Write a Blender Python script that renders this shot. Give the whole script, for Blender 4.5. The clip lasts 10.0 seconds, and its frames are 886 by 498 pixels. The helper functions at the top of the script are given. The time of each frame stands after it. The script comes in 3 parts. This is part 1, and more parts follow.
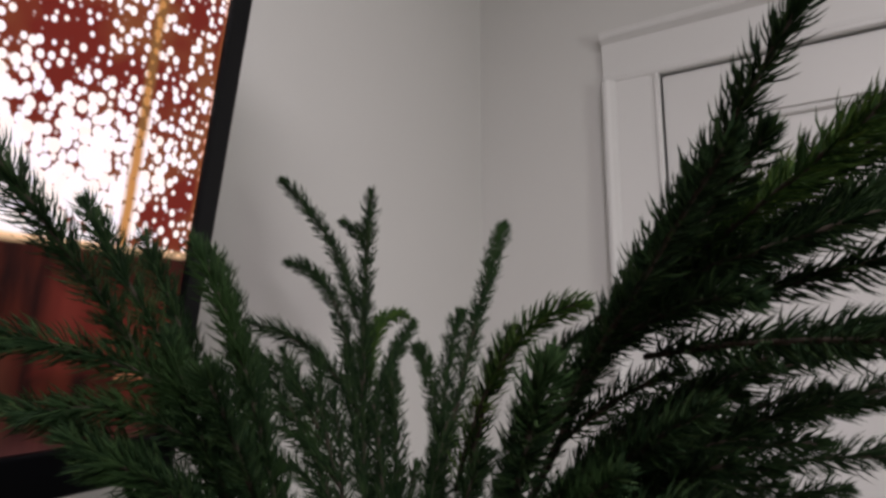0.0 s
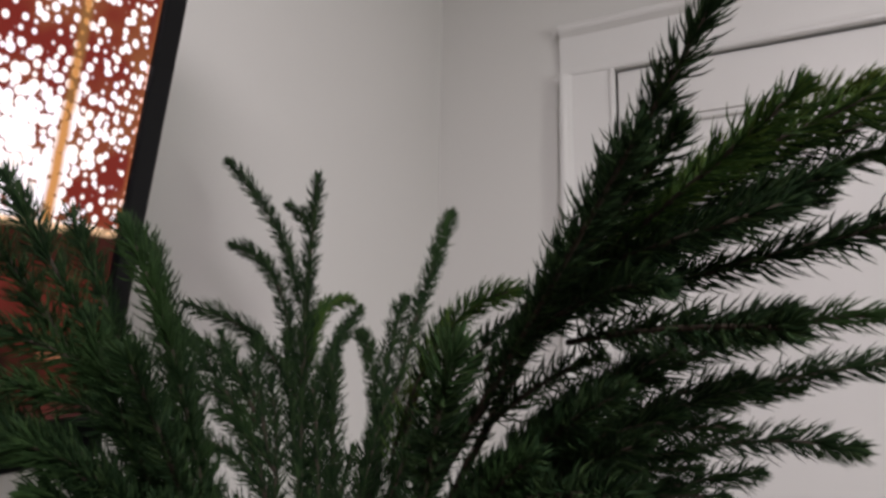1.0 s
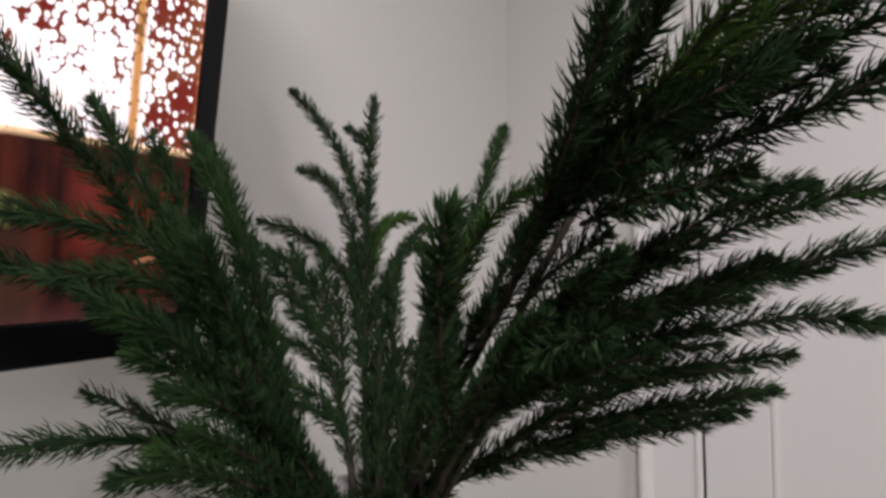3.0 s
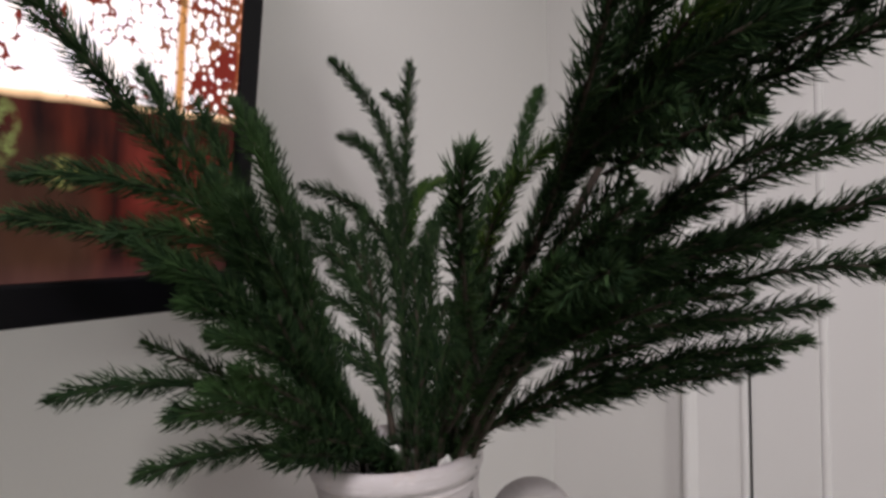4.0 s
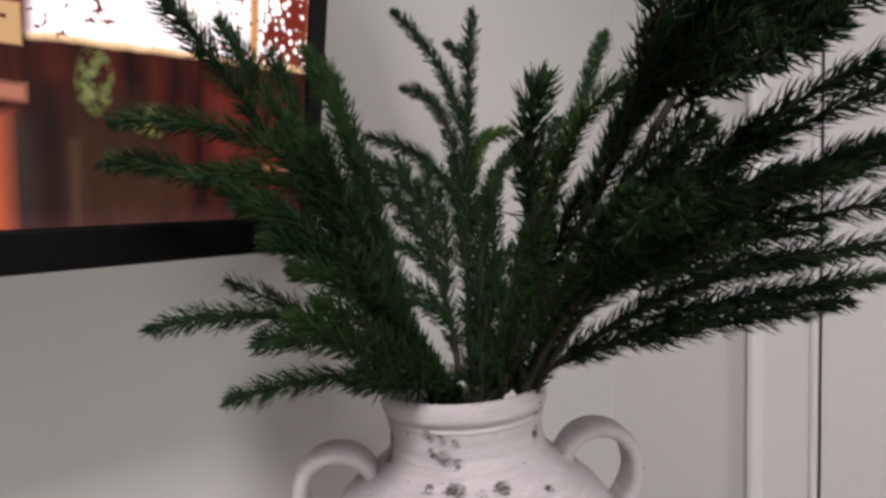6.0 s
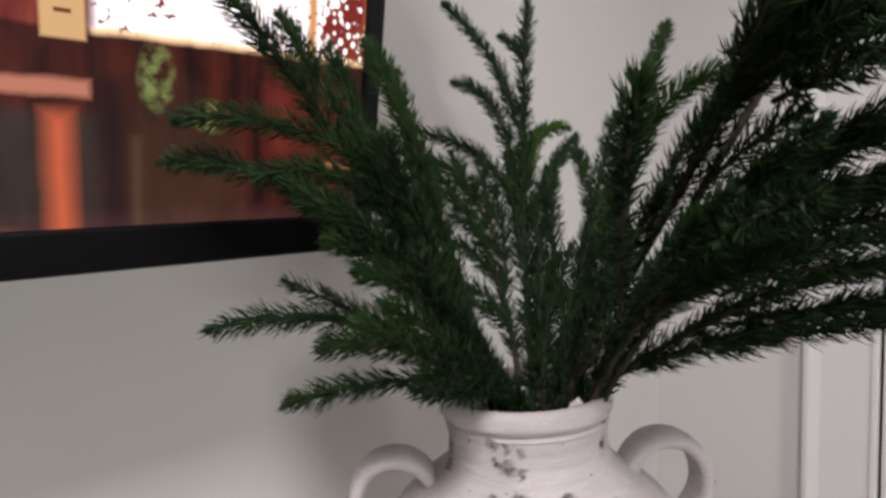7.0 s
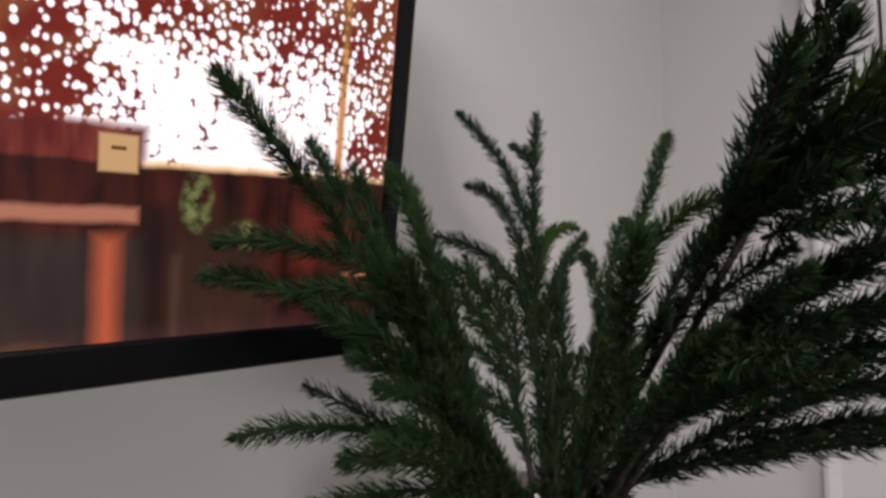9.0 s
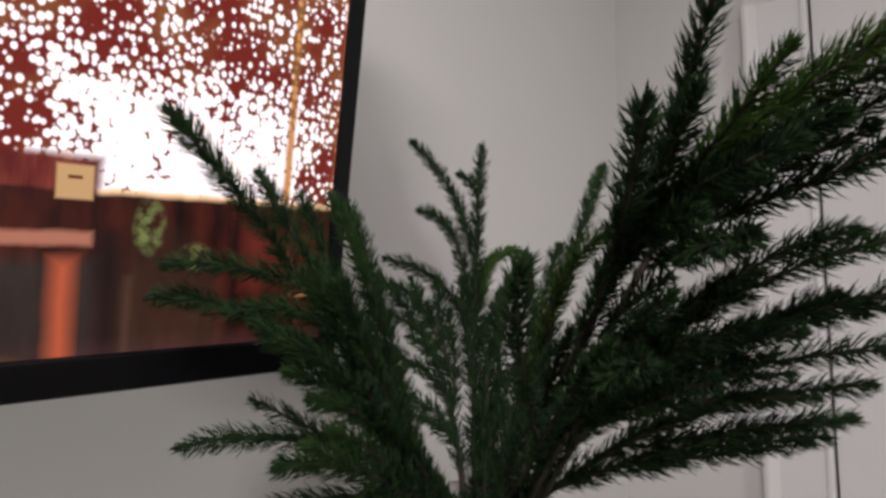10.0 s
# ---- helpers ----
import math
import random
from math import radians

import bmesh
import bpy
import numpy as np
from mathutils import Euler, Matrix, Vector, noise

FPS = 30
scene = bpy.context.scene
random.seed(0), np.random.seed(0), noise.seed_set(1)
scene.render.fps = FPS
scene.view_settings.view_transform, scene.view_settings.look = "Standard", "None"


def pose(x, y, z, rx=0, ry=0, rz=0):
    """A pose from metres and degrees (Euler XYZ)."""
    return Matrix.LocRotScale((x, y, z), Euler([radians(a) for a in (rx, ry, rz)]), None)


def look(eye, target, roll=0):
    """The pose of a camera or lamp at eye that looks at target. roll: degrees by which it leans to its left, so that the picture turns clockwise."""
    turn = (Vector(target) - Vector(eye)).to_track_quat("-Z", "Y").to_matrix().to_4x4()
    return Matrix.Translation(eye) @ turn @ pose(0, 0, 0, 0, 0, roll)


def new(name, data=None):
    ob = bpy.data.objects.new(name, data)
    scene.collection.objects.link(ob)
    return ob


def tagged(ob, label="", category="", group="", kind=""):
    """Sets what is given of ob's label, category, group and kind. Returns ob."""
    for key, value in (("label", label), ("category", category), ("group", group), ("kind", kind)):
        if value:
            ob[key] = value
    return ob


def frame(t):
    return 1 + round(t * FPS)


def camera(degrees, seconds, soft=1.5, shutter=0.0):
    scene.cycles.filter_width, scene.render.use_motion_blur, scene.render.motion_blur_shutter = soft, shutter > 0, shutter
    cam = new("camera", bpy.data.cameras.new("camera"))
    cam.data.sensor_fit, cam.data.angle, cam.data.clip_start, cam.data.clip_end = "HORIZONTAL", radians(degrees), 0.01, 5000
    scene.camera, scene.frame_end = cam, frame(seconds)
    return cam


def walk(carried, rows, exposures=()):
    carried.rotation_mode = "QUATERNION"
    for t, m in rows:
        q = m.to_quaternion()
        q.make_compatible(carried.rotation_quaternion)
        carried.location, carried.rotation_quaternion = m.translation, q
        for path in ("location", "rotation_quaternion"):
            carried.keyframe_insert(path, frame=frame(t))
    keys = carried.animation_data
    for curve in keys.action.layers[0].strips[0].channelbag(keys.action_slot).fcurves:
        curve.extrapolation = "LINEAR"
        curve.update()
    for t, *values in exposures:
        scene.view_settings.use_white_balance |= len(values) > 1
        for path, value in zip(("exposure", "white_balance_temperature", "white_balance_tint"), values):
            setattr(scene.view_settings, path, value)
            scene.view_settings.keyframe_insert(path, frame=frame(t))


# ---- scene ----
# ---------- camera ----------
cam = camera(72.16, 10.0, soft=3.1)
PATH = [
    (0, pose(-0.0000, 0.0000, 1.5210, 100.140, -0.181, -59.511)),
    (0.5, pose(0.0043, -0.0043, 1.5208, 99.879, -0.805, -61.360)),
    (1, pose(0.0060, -0.0133, 1.5188, 99.154, -0.974, -63.260)),
    (1.5, pose(0.0097, -0.0218, 1.5114, 98.154, -0.926, -63.614)),
    (2, pose(0.0101, -0.0291, 1.5044, 96.105, -0.638, -62.068)),
    (2.5, pose(0.0062, -0.0392, 1.4993, 94.665, -0.455, -58.569)),
    (3, pose(0.0002, -0.0513, 1.4936, 93.250, 0.220, -55.007)),
    (4.5, pose(-0.0094, -0.0691, 1.4780, 89.838, 0.763, -49.056)),
    (5, pose(-0.0168, -0.0702, 1.4750, 88.824, 0.715, -47.695)),
    (6.5, pose(-0.0162, -0.0649, 1.4675, 86.855, 1.032, -43.950)),
    (7, pose(-0.0211, -0.0431, 1.4725, 86.852, 0.817, -42.427)),
    (7.5, pose(-0.0246, -0.0328, 1.4778, 87.590, 0.791, -41.428)),
    (8, pose(-0.0323, -0.0285, 1.4858, 89.543, 0.702, -41.470)),
    (8.5, pose(-0.0384, -0.0340, 1.4936, 91.506, 0.533, -41.586)),
    (9, pose(-0.0382, -0.0591, 1.4993, 93.597, 0.552, -41.295)),
    (9.5, pose(-0.0372, -0.0823, 1.5001, 94.736, 0.439, -42.254)),
    (10, pose(-0.0404, -0.1062, 1.5007, 95.288, 0.159, -43.460)),
]
# the film camera's own exposure drifts a little
EXPOSURES = [(0.0, -0.05), (0.5, 0.1), (1.0, 0.18), (2.0, 0.22), (3.0, 0.25), (4.5, 0.18), (5.0, 0.25), (6.5, 0.25), (7.0, 0.38), (7.5, 0.32), (8.0, 0.28), (8.5, 0.12), (9.0, 0.06), (10.0, 0.1)]
walk(cam, PATH, EXPOSURES)

# ---------- world, exposure ----------
world = bpy.data.worlds.new("dim_evening")
scene.world = world
world.use_nodes = True
world.node_tree.nodes["Background"].inputs[0].default_value = (0.5, 0.52, 0.6, 1)
world.node_tree.nodes["Background"].inputs[1].default_value = 0.05


def area_light(name, eye, target, size, power, colour):
    data = bpy.data.lights.new(name, "AREA")
    data.shape, data.size, data.size_y, data.energy, data.color = "RECTANGLE", *size, power, colour
    ob = new(name, data)
    ob.matrix_world = look(eye, target)
    return ob


# daylight from the window in the wall behind the camera
area_light("window_daylight", (-0.95, -2.96, 1.20), (-0.30, 0.0, 1.20), (0.72, 0.90), 26.0, (1.0, 0.99, 0.945))

# an unseen ceiling lamp, added so that the television shades the wall below it
area_light("added_ceiling_lamp", (-0.45, -0.52, 2.47), (-0.45, -0.52, 0.0), (0.42, 0.42), 20.0, (1.0, 0.92, 0.955))

# ---------- materials ----------
def material(name, colour, rough=0.6, metal=0.0, vary=0.08, scale=6.0, bump=0.0, bump_scale=200.0, spec=0.5):
    m = bpy.data.materials.new(name)
    m.use_nodes = True
    nt = m.node_tree
    b = nt.nodes["Principled BSDF"]
    b.inputs["Roughness"].default_value, b.inputs["Metallic"].default_value = rough, metal
    b.inputs["Specular IOR Level"].default_value = spec
    tc = nt.nodes.new("ShaderNodeTexCoord")
    n1 = nt.nodes.new("ShaderNodeTexNoise")
    n1.inputs["Scale"].default_value, n1.inputs["Detail"].default_value = scale, 6.0
    nt.links.new(tc.outputs["Object"], n1.inputs["Vector"])
    ramp = nt.nodes.new("ShaderNodeMix")
    ramp.data_type = "RGBA"
    ramp.inputs["A"].default_value = (*[c * (1 - vary) for c in colour], 1)
    ramp.inputs["B"].default_value = (*[min(1, c * (1 + vary)) for c in colour], 1)
    nt.links.new(n1.outputs["Fac"], ramp.inputs["Factor"])
    nt.links.new(ramp.outputs["Result"], b.inputs["Base Color"])
    if bump:
        n2 = nt.nodes.new("ShaderNodeTexNoise")
        n2.inputs["Scale"].default_value, n2.inputs["Detail"].default_value = bump_scale, 4.0
        bp = nt.nodes.new("ShaderNodeBump")
        bp.inputs["Strength"].default_value, bp.inputs["Distance"].default_value = bump, 0.002
        nt.links.new(tc.outputs["Object"], n2.inputs["Vector"])
        nt.links.new(n2.outputs["Fac"], bp.inputs["Height"])
        nt.links.new(bp.outputs["Normal"], b.inputs["Normal"])
    return m


WALL = material("wall_paint", (0.642, 0.632, 0.622), 0.75, vary=0.02, scale=3.0, bump=0.12, bump_scale=260)
TRIM = material("trim_paint", (0.72, 0.71, 0.71), 0.42, vary=0.02, scale=4.0, bump=0.05, bump_scale=90)
CEIL = material("ceiling_paint", (0.75, 0.74, 0.72), 0.85, vary=0.02)
FLOOR = material("floor_wood", (0.11, 0.075, 0.05), 0.5, vary=0.25, scale=9.0)
BEZEL = material("black_plastic", (0.003, 0.003, 0.004), 0.30, vary=0.1, spec=0.22, bump=0.03, bump_scale=40)


# ---------- mesh helpers ----------
def mesh_of(bm, name, mat):
    me = bpy.data.meshes.new(name)
    bm.to_mesh(me)
    bm.free()
    me.materials.append(mat)
    return me


def part(name, bm, mat, parent=None, label=""):
    ob = new(name, mesh_of(bm, name, mat))
    if parent is not None:
        ob.parent = parent
    if label:
        ob["label"] = label
    return ob


def box(lo, hi, bevel=0.0, seg=2):
    bm = bmesh.new()
    bmesh.ops.create_cube(bm, size=1)
    for v in bm.verts:
        for i in range(3):
            v.co[i] = lo[i] if v.co[i] < 0 else hi[i]
    if bevel:
        bmesh.ops.bevel(bm, geom=bm.edges[:], offset=bevel, segments=seg, affect="EDGES", profile=0.5)
    return bm


def joined(*bms):
    out = bmesh.new()
    for b in bms:
        me = bpy.data.meshes.new("tmp")
        b.to_mesh(me)
        b.free()
        out.from_mesh(me)
        bpy.data.meshes.remove(me)
    return out


def smooth(ob):
    for p in ob.data.polygons:
        p.use_smooth = True
    return ob


# ---------- the room ----------
XD, YW, FAR, TOP = 1.092, 0.550, -3.0, 2.55
YG, YC, ZD, ZC = 0.186, 0.287, 2.030, 2.128  # door gap, casing's outer edge, door top, casing top
DW = 0.78


def structure(ob, label, category):
    return tagged(ob, label, category, kind="structure")


structure(part("floor", box((FAR, FAR, -0.1), (XD, YW, 0)), FLOOR), "dark brown wooden floor", "floor")
structure(part("ceiling", box((FAR, FAR, TOP), (XD, YW, TOP + 0.1)), CEIL), "white painted ceiling", "ceiling")
structure(part("wall_north", box((FAR, YW, -0.1), (XD + 0.12, YW + 0.12, TOP + 0.1)), WALL), "plain off-white painted wall behind the television", "wall")
structure(part("wall_west", box((FAR - 0.12, FAR, -0.1), (FAR, YW + 0.12, TOP + 0.1)), WALL), "plain off-white painted wall", "wall")
WX0, WX1, WZ0, WZ1 = -1.49, -0.41, 0.60, 1.80
structure(part("wall_south", joined(box((FAR - 0.12, FAR - 0.12, -0.1), (WX0, FAR, TOP + 0.1)), box((WX1, FAR - 0.12, -0.1), (XD + 0.12, FAR, TOP + 0.1)),
                                    box((WX0, FAR - 0.12, -0.1), (WX1, FAR, WZ0)), box((WX0, FAR - 0.12, WZ1), (WX1, FAR, TOP + 0.1))), WALL),
          "off-white painted wall with a window opening", "wall")
structure(part("wall_east", joined(box((XD, YG + 0.004, -0.1), (XD + 0.12, YW, TOP + 0.1)), box((XD, FAR, -0.1), (XD + 0.12, YG - DW - 0.004, TOP + 0.1)),
                                   box((XD, YG - DW - 0.004, ZD + 0.004), (XD + 0.12, YG + 0.004, TOP + 0.1)),
                                   box((XD + 0.055, YG - DW - 0.004, -0.1), (XD + 0.12, YG + 0.004, ZD + 0.004))), WALL), "off-white painted wall with a doorway", "wall")


def frame_piece(name, lo, hi, bevel, parent, label=""):
    return part(name, box(lo, hi, bevel), TRIM, parent, label)


# the door leaf: stiles, rails and a recessed panel with a moulding round it
door = new("door_1")
structure(door, "closed white painted door with recessed panels in a moulded casing", "door")
D0, D1 = YG - DW + 0.003, YG - 0.003
XF = XD + 0.004
ST = 0.098
frame_piece("stile", (XF, D1 - ST, 0.006), (XF + 0.04, D1, ZD - 0.003), 0.0015, door)
frame_piece("stile", (XF, D0, 0.006), (XF + 0.04, D0 + ST, ZD - 0.003), 0.0015, door)
for z0, z1 in ((ZD - 0.003 - ST, ZD - 0.003), (0.90, 1.04), (0.006, 0.22)):
    frame_piece("rail", (XF + 0.0005, D0 + ST, z0), (XF + 0.04, D1 - ST, z1), 0.0015, door)
for z0, z1 in ((1.04, ZD - 0.003 - ST), (0.22, 0.90)):
    frame_piece("panel", (XF + 0.014, D0 + ST - 0.002, z0 - 0.002), (XF + 0.03, D1 - ST + 0.002, z1 + 0.002), 0.0, door)
    for a, b2 in ((D0 + ST, D0 + ST + 0.011), (D1 - ST - 0.011, D1 - ST)):
        frame_piece("moulding", (XF + 0.003, a, z0), (XF + 0.016, b2, z1), 0.004, door)
    for a, b2 in ((z0, z0 + 0.011), (z1 - 0.011, z1)):
        frame_piece("moulding", (XF + 0.004, D0 + ST + 0.011, a), (XF + 0.016, D1 - ST - 0.011, b2), 0.004, door)


def casing(length, name, label):
    """A moulded casing board: its profile runs from the door's edge outwards and is drawn out along z."""
    prof = [(0.0, 0.0), (0.0, 0.010), (0.002, 0.0125), (0.007, 0.0130), (0.0095, 0.0115), (0.011, 0.0095), (0.018, 0.0090), (0.078, 0.0125),
            (0.081, 0.0170), (0.086, 0.0250), (0.091, 0.0280), (0.097, 0.0270), (0.101, 0.0220), (0.101, 0.0)]
    bm = bmesh.new()
    lo = [bm.verts.new((-d, u, 0)) for u, d in prof]
    hi = [bm.verts.new((-d, u, length)) for u, d in prof]
    n = len(prof)
    for i in range(n):
        bm.faces.new((lo[i], lo[(i + 1) % n], hi[(i + 1) % n], hi[i]))
    bm.faces.new(lo[::-1])
    bm.faces.new(hi)
    bmesh.ops.recalc_face_normals(bm, faces=bm.faces[:])
    return structure(part(name, bm, TRIM), label, "casing")


side = casing(ZD, "trim", "white painted moulded upright of the door casing")
side.location = (XD, YG, 0)
side = casing(ZD, "trim", "white painted moulded upright of the door casing")
side.matrix_world = pose(XD, YG - DW, 0) @ Matrix.Diagonal((1, -1, 1, 1))
head = casing(DW + 0.202, "trim", "white painted moulded head of the door casing")
head.matrix_world = pose(XD, YG - DW - 0.101, ZD, 0, 0, 0) @ Matrix(((1, 0, 0, 0), (0, 0, 1, 0), (0, 1, 0, 0), (0, 0, 0, 1)))
structure(part("baseboard", box((FAR, YW - 0.015, 0), (XD, YW, 0.12), 0.004), TRIM), "white painted baseboard", "baseboard")
structure(part("baseboard", box((XD - 0.015, YC, 0), (XD, YW - 0.015, 0.12), 0.004), TRIM), "white painted baseboard", "baseboard")

# the window that lets the daylight in
window = new("window_1")
structure(window, "white framed window in the wall facing the television", "window")
for lo, hi in (((WX0, WZ0), (WX0 + 0.05, WZ1)), ((WX1 - 0.05, WZ0), (WX1, WZ1)), ((WX0 + 0.05, WZ0), (WX1 - 0.05, WZ0 + 0.05)), ((WX0 + 0.05, WZ1 - 0.05), (WX1 - 0.05, WZ1))):
    frame_piece("window_frame", (lo[0], FAR - 0.09, lo[1]), (hi[0], FAR - 0.03, hi[1]), 0.003, window)
frame_piece("window_sill", (WX0 - 0.03, FAR - 0.03, WZ0 - 0.03), (WX1 + 0.03, FAR + 0.08, WZ0), 0.004, window)


# ---------- added ceiling light, out of view ---
OPAL = material("opal_plastic", (0.8, 0.79, 0.76), 0.4, vary=0.02)
OPAL.node_tree.nodes["Principled BSDF"].inputs["Emission Color"].default_value = (1.0, 0.95, 0.93, 1)
OPAL.node_tree.nodes["Principled BSDF"].inputs["Emission Strength"].default_value = 2.0
fixture = new("added_ceiling_light")
fixture.matrix_world = pose(-0.45, -0.52, TOP)
tagged(fixture, "unseen square white ceiling light with an opal cover, switched on, added for light from above", "ceiling light")
part("tray", box((-0.25, -0.25, -0.030), (0.25, 0.25, 0.0), 0.006), TRIM, fixture)
part("diffuser", box((-0.22, -0.22, -0.062), (0.22, 0.22, -0.030), 0.012, 3), OPAL, fixture, "opal plastic cover")


# ---------- television ----------
def screen_material():
    """The picture on the screen: strings of lights above a ledge, a dim red interior below it."""
    m = bpy.data.materials.new("lit_screen")
    m.use_nodes = True
    nt = m.node_tree
    bsdf = nt.nodes["Principled BSDF"]
    tc = nt.nodes.new("ShaderNodeTexCoord")
    sep = nt.nodes.new("ShaderNodeSeparateXYZ")
    place = nt.nodes.new("ShaderNodeMapping")
    place.inputs["Location"].default_value = (-0.015, 0, 0.008)
    nt.links.new(tc.outputs["Object"], place.inputs["Vector"])
    nt.links.new(place.outputs[0], sep.inputs[0])

    def math(op, a, b=0.0, clamp=False):
        n = nt.nodes.new("ShaderNodeMath")
        n.operation, n.use_clamp = op, clamp
        for s, v in zip(n.inputs, (a, b)):
            if isinstance(v, (int, float)):
                s.default_value = v
            else:
                nt.links.new(v, s)
        return n.outputs[0]

    def noise_of(scale, detail=3.0, vec=None):
        n = nt.nodes.new("ShaderNodeTexNoise")
        n.inputs["Scale"].default_value, n.inputs["Detail"].default_value = scale, detail
        nt.links.new(vec or tc.outputs["Object"], n.inputs["Vector"])
        return n

    wob = noise_of(55.0)
    wx = nt.nodes.new("ShaderNodeSeparateColor")
    nt.links.new(wob.outputs["Color"], wx.inputs[0])
    U = math("ADD", sep.outputs["X"], math("MULTIPLY", math("SUBTRACT", wx.outputs[0], 0.5), 0.003))
    V = math("ADD", sep.outputs["Z"], math("MULTIPLY", math("SUBTRACT", wx.outputs[1], 0.5), 0.004))

    def step(v, edge, soft):
        """0 below edge, 1 above it."""
        return math("ADD", math("DIVIDE", math("SUBTRACT", v, edge), soft), 0.5, True)

    def patch(cx, cz, hx, hz, soft, u=U, v=V):
        a = math("SUBTRACT", hx, math("ABSOLUTE", math("SUBTRACT", u, cx)))
        b = math("SUBTRACT", hz, math("ABSOLUTE", math("SUBTRACT", v, cz)))
        return math("DIVIDE", math("MINIMUM", a, b), soft, True)

    def blob(cx, cz, rx, rz, gain=1.5):
        a, b = math("DIVIDE", math("SUBTRACT", U, cx), rx), math("DIVIDE", math("SUBTRACT", V, cz), rz)
        return math("MULTIPLY", math("SUBTRACT", 1.0, math("ADD", math("MULTIPLY", a, a), math("MULTIPLY", b, b))), gain, True)

    def mix(fac, a, b):
        n = nt.nodes.new("ShaderNodeMix")
        n.data_type = "RGBA"
        nt.links.new(fac, n.inputs["Factor"]) if not isinstance(fac, float) else None
        for s, v in (("A", a), ("B", b)):
            if isinstance(v, tuple):
                n.inputs[s].default_value = (*v, 1)
            else:
                nt.links.new(v, n.inputs[s])
        return n.outputs["Result"]

    # below the ledge
    streak = nt.nodes.new("ShaderNodeMapping")
    streak.inputs["Scale"].default_value = (1.0, 1.0, 0.22)
    nt.links.new(tc.outputs["Object"], streak.inputs["Vector"])
    folds = noise_of(70.0, 4.0, streak.outputs[0])
    low = mix(step(folds.outputs["Fac"], 0.5, 0.35), (0.022, 0.008, 0.007), (0.13, 0.026, 0.016))
    low = mix(blob(-0.160, 0.045, 0.050, 0.085, 1.6), low, mix(folds.outputs["Fac"], (0.035, 0.014, 0.009), (0.13, 0.055, 0.032)))
    low = mix(patch(-0.050, 0.100, 0.060, 0.028, 0.012), low, mix(folds.outputs["Fac"], (0.10, 0.012, 0.010), (0.30, 0.05, 0.035)))
    low = mix(patch(-0.24, 0.065, 0.045, 0.040, 0.012), low, mix(folds.outputs["Fac"], (0.030, 0.018, 0.015), (0.105, 0.070, 0.058)))
    low = mix(patch(-0.196, 0.070, 0.013, 0.055, 0.014), low, (0.030, 0.014, 0.012))
    low = mix(math("MULTIPLY", patch(-0.165, 0.030, 0.150, 0.018, 0.020), 0.6), low, mix(folds.outputs["Fac"], (0.10, 0.030, 0.034), (0.24, 0.10, 0.10)))
    low = mix(math("MULTIPLY", patch(-0.184, 0.050, 0.005, 0.040, 0.010), 0.4), low, (0.36, 0.20, 0.13))
    low = mix(patch(-0.255, 0.112, 0.050, 0.0065, 0.004), low, (0.85, 0.32, 0.21))
    low = mix(patch(-0.2225, 0.062, 0.0115, 0.042, 0.011), low, (0.95, 0.19, 0.085))
    low = mix(patch(-0.042, 0.072, 0.022, 0.0035, 0.003), low, (0.75, 0.30, 0.16))
    leafy = noise_of(120.0, 3.0)
    speck = step(leafy.outputs["Fac"], 0.50, 0.22)
    low = mix(math("MULTIPLY", blob(-0.172, 0.122, 0.012, 0.022, 1.3), speck), low, (0.34, 0.40, 0.13))
    low = mix(math("MULTIPLY", blob(-0.140, 0.101, 0.014, 0.012, 1.3), speck), low, (0.36, 0.38, 0.12))
    low = mix(blob(-0.262, 0.026, 0.034, 0.014, 0.9), low, (0.30, 0.13, 0.05))
    # strings of lights above it
    vor = nt.nodes.new("ShaderNodeTexVoronoi")
    vor.feature, vor.inputs["Scale"].default_value, vor.inputs["Randomness"].default_value = "F1", 215.0, 0.68
    flat = nt.nodes.new("ShaderNodeCombineXYZ")
    nt.links.new(sep.outputs["X"], flat.inputs[0])
    nt.links.new(math("MULTIPLY", sep.outputs["Z"], 0.8), flat.inputs[1])
    nt.links.new(flat.outputs[0], vor.inputs["Vector"])
    crowd = noise_of(24.0, 2.0)
    heavy = math("MULTIPLY", patch(-0.150, 0.165, 0.110, 0.085, 0.085, sep.outputs["X"], sep.outputs["Z"]), 0.46)
    size = math("ADD", math("ADD", math("MULTIPLY", crowd.outputs["Fac"], 0.60), 0.18), heavy)
    dot = math("DIVIDE", math("SUBTRACT", size, vor.outputs["Distance"]), 0.10, True)
    ground = mix(step(crowd.outputs["Fac"], 0.55, 0.2), (0.34, 0.035, 0.022), (0.50, 0.17, 0.06))
    tint = mix(vor.outputs["Color"], (1.0, 0.86, 0.80), (0.95, 0.88, 1.0))
    high = mix(dot, ground, tint)
    high = mix(patch(-0.072, 0.25, 0.0045, 0.12, 0.003), high, (0.50, 0.22, 0.07))
    high = mix(patch(-0.030, 0.25, 0.003, 0.12, 0.003), high, (0.55, 0.16, 0.06))
    dim = mix(step(folds.outputs["Fac"], 0.52, 0.2), (0.22, 0.03, 0.028), (0.45, 0.09, 0.06))
    calm = patch(-0.60, 0.145, 0.399, 0.022, 0.006)
    high = mix(calm, high, dim)
    edge_line = math("ADD", math("MULTIPLY", sep.outputs["X"], 0.01), 0.145)
    over = step(math("SUBTRACT", V, edge_line), 0.0, 0.003)
    picture = mix(over, low, high)
    ledge = math("DIVIDE", math("SUBTRACT", 0.0032, math("ABSOLUTE", math("SUBTRACT", V, edge_line))), 0.002, True)
    picture = mix(math("MULTIPLY", ledge, step(sep.outputs["X"], -0.205, 0.004)), picture, (1.0, 0.62, 0.36))
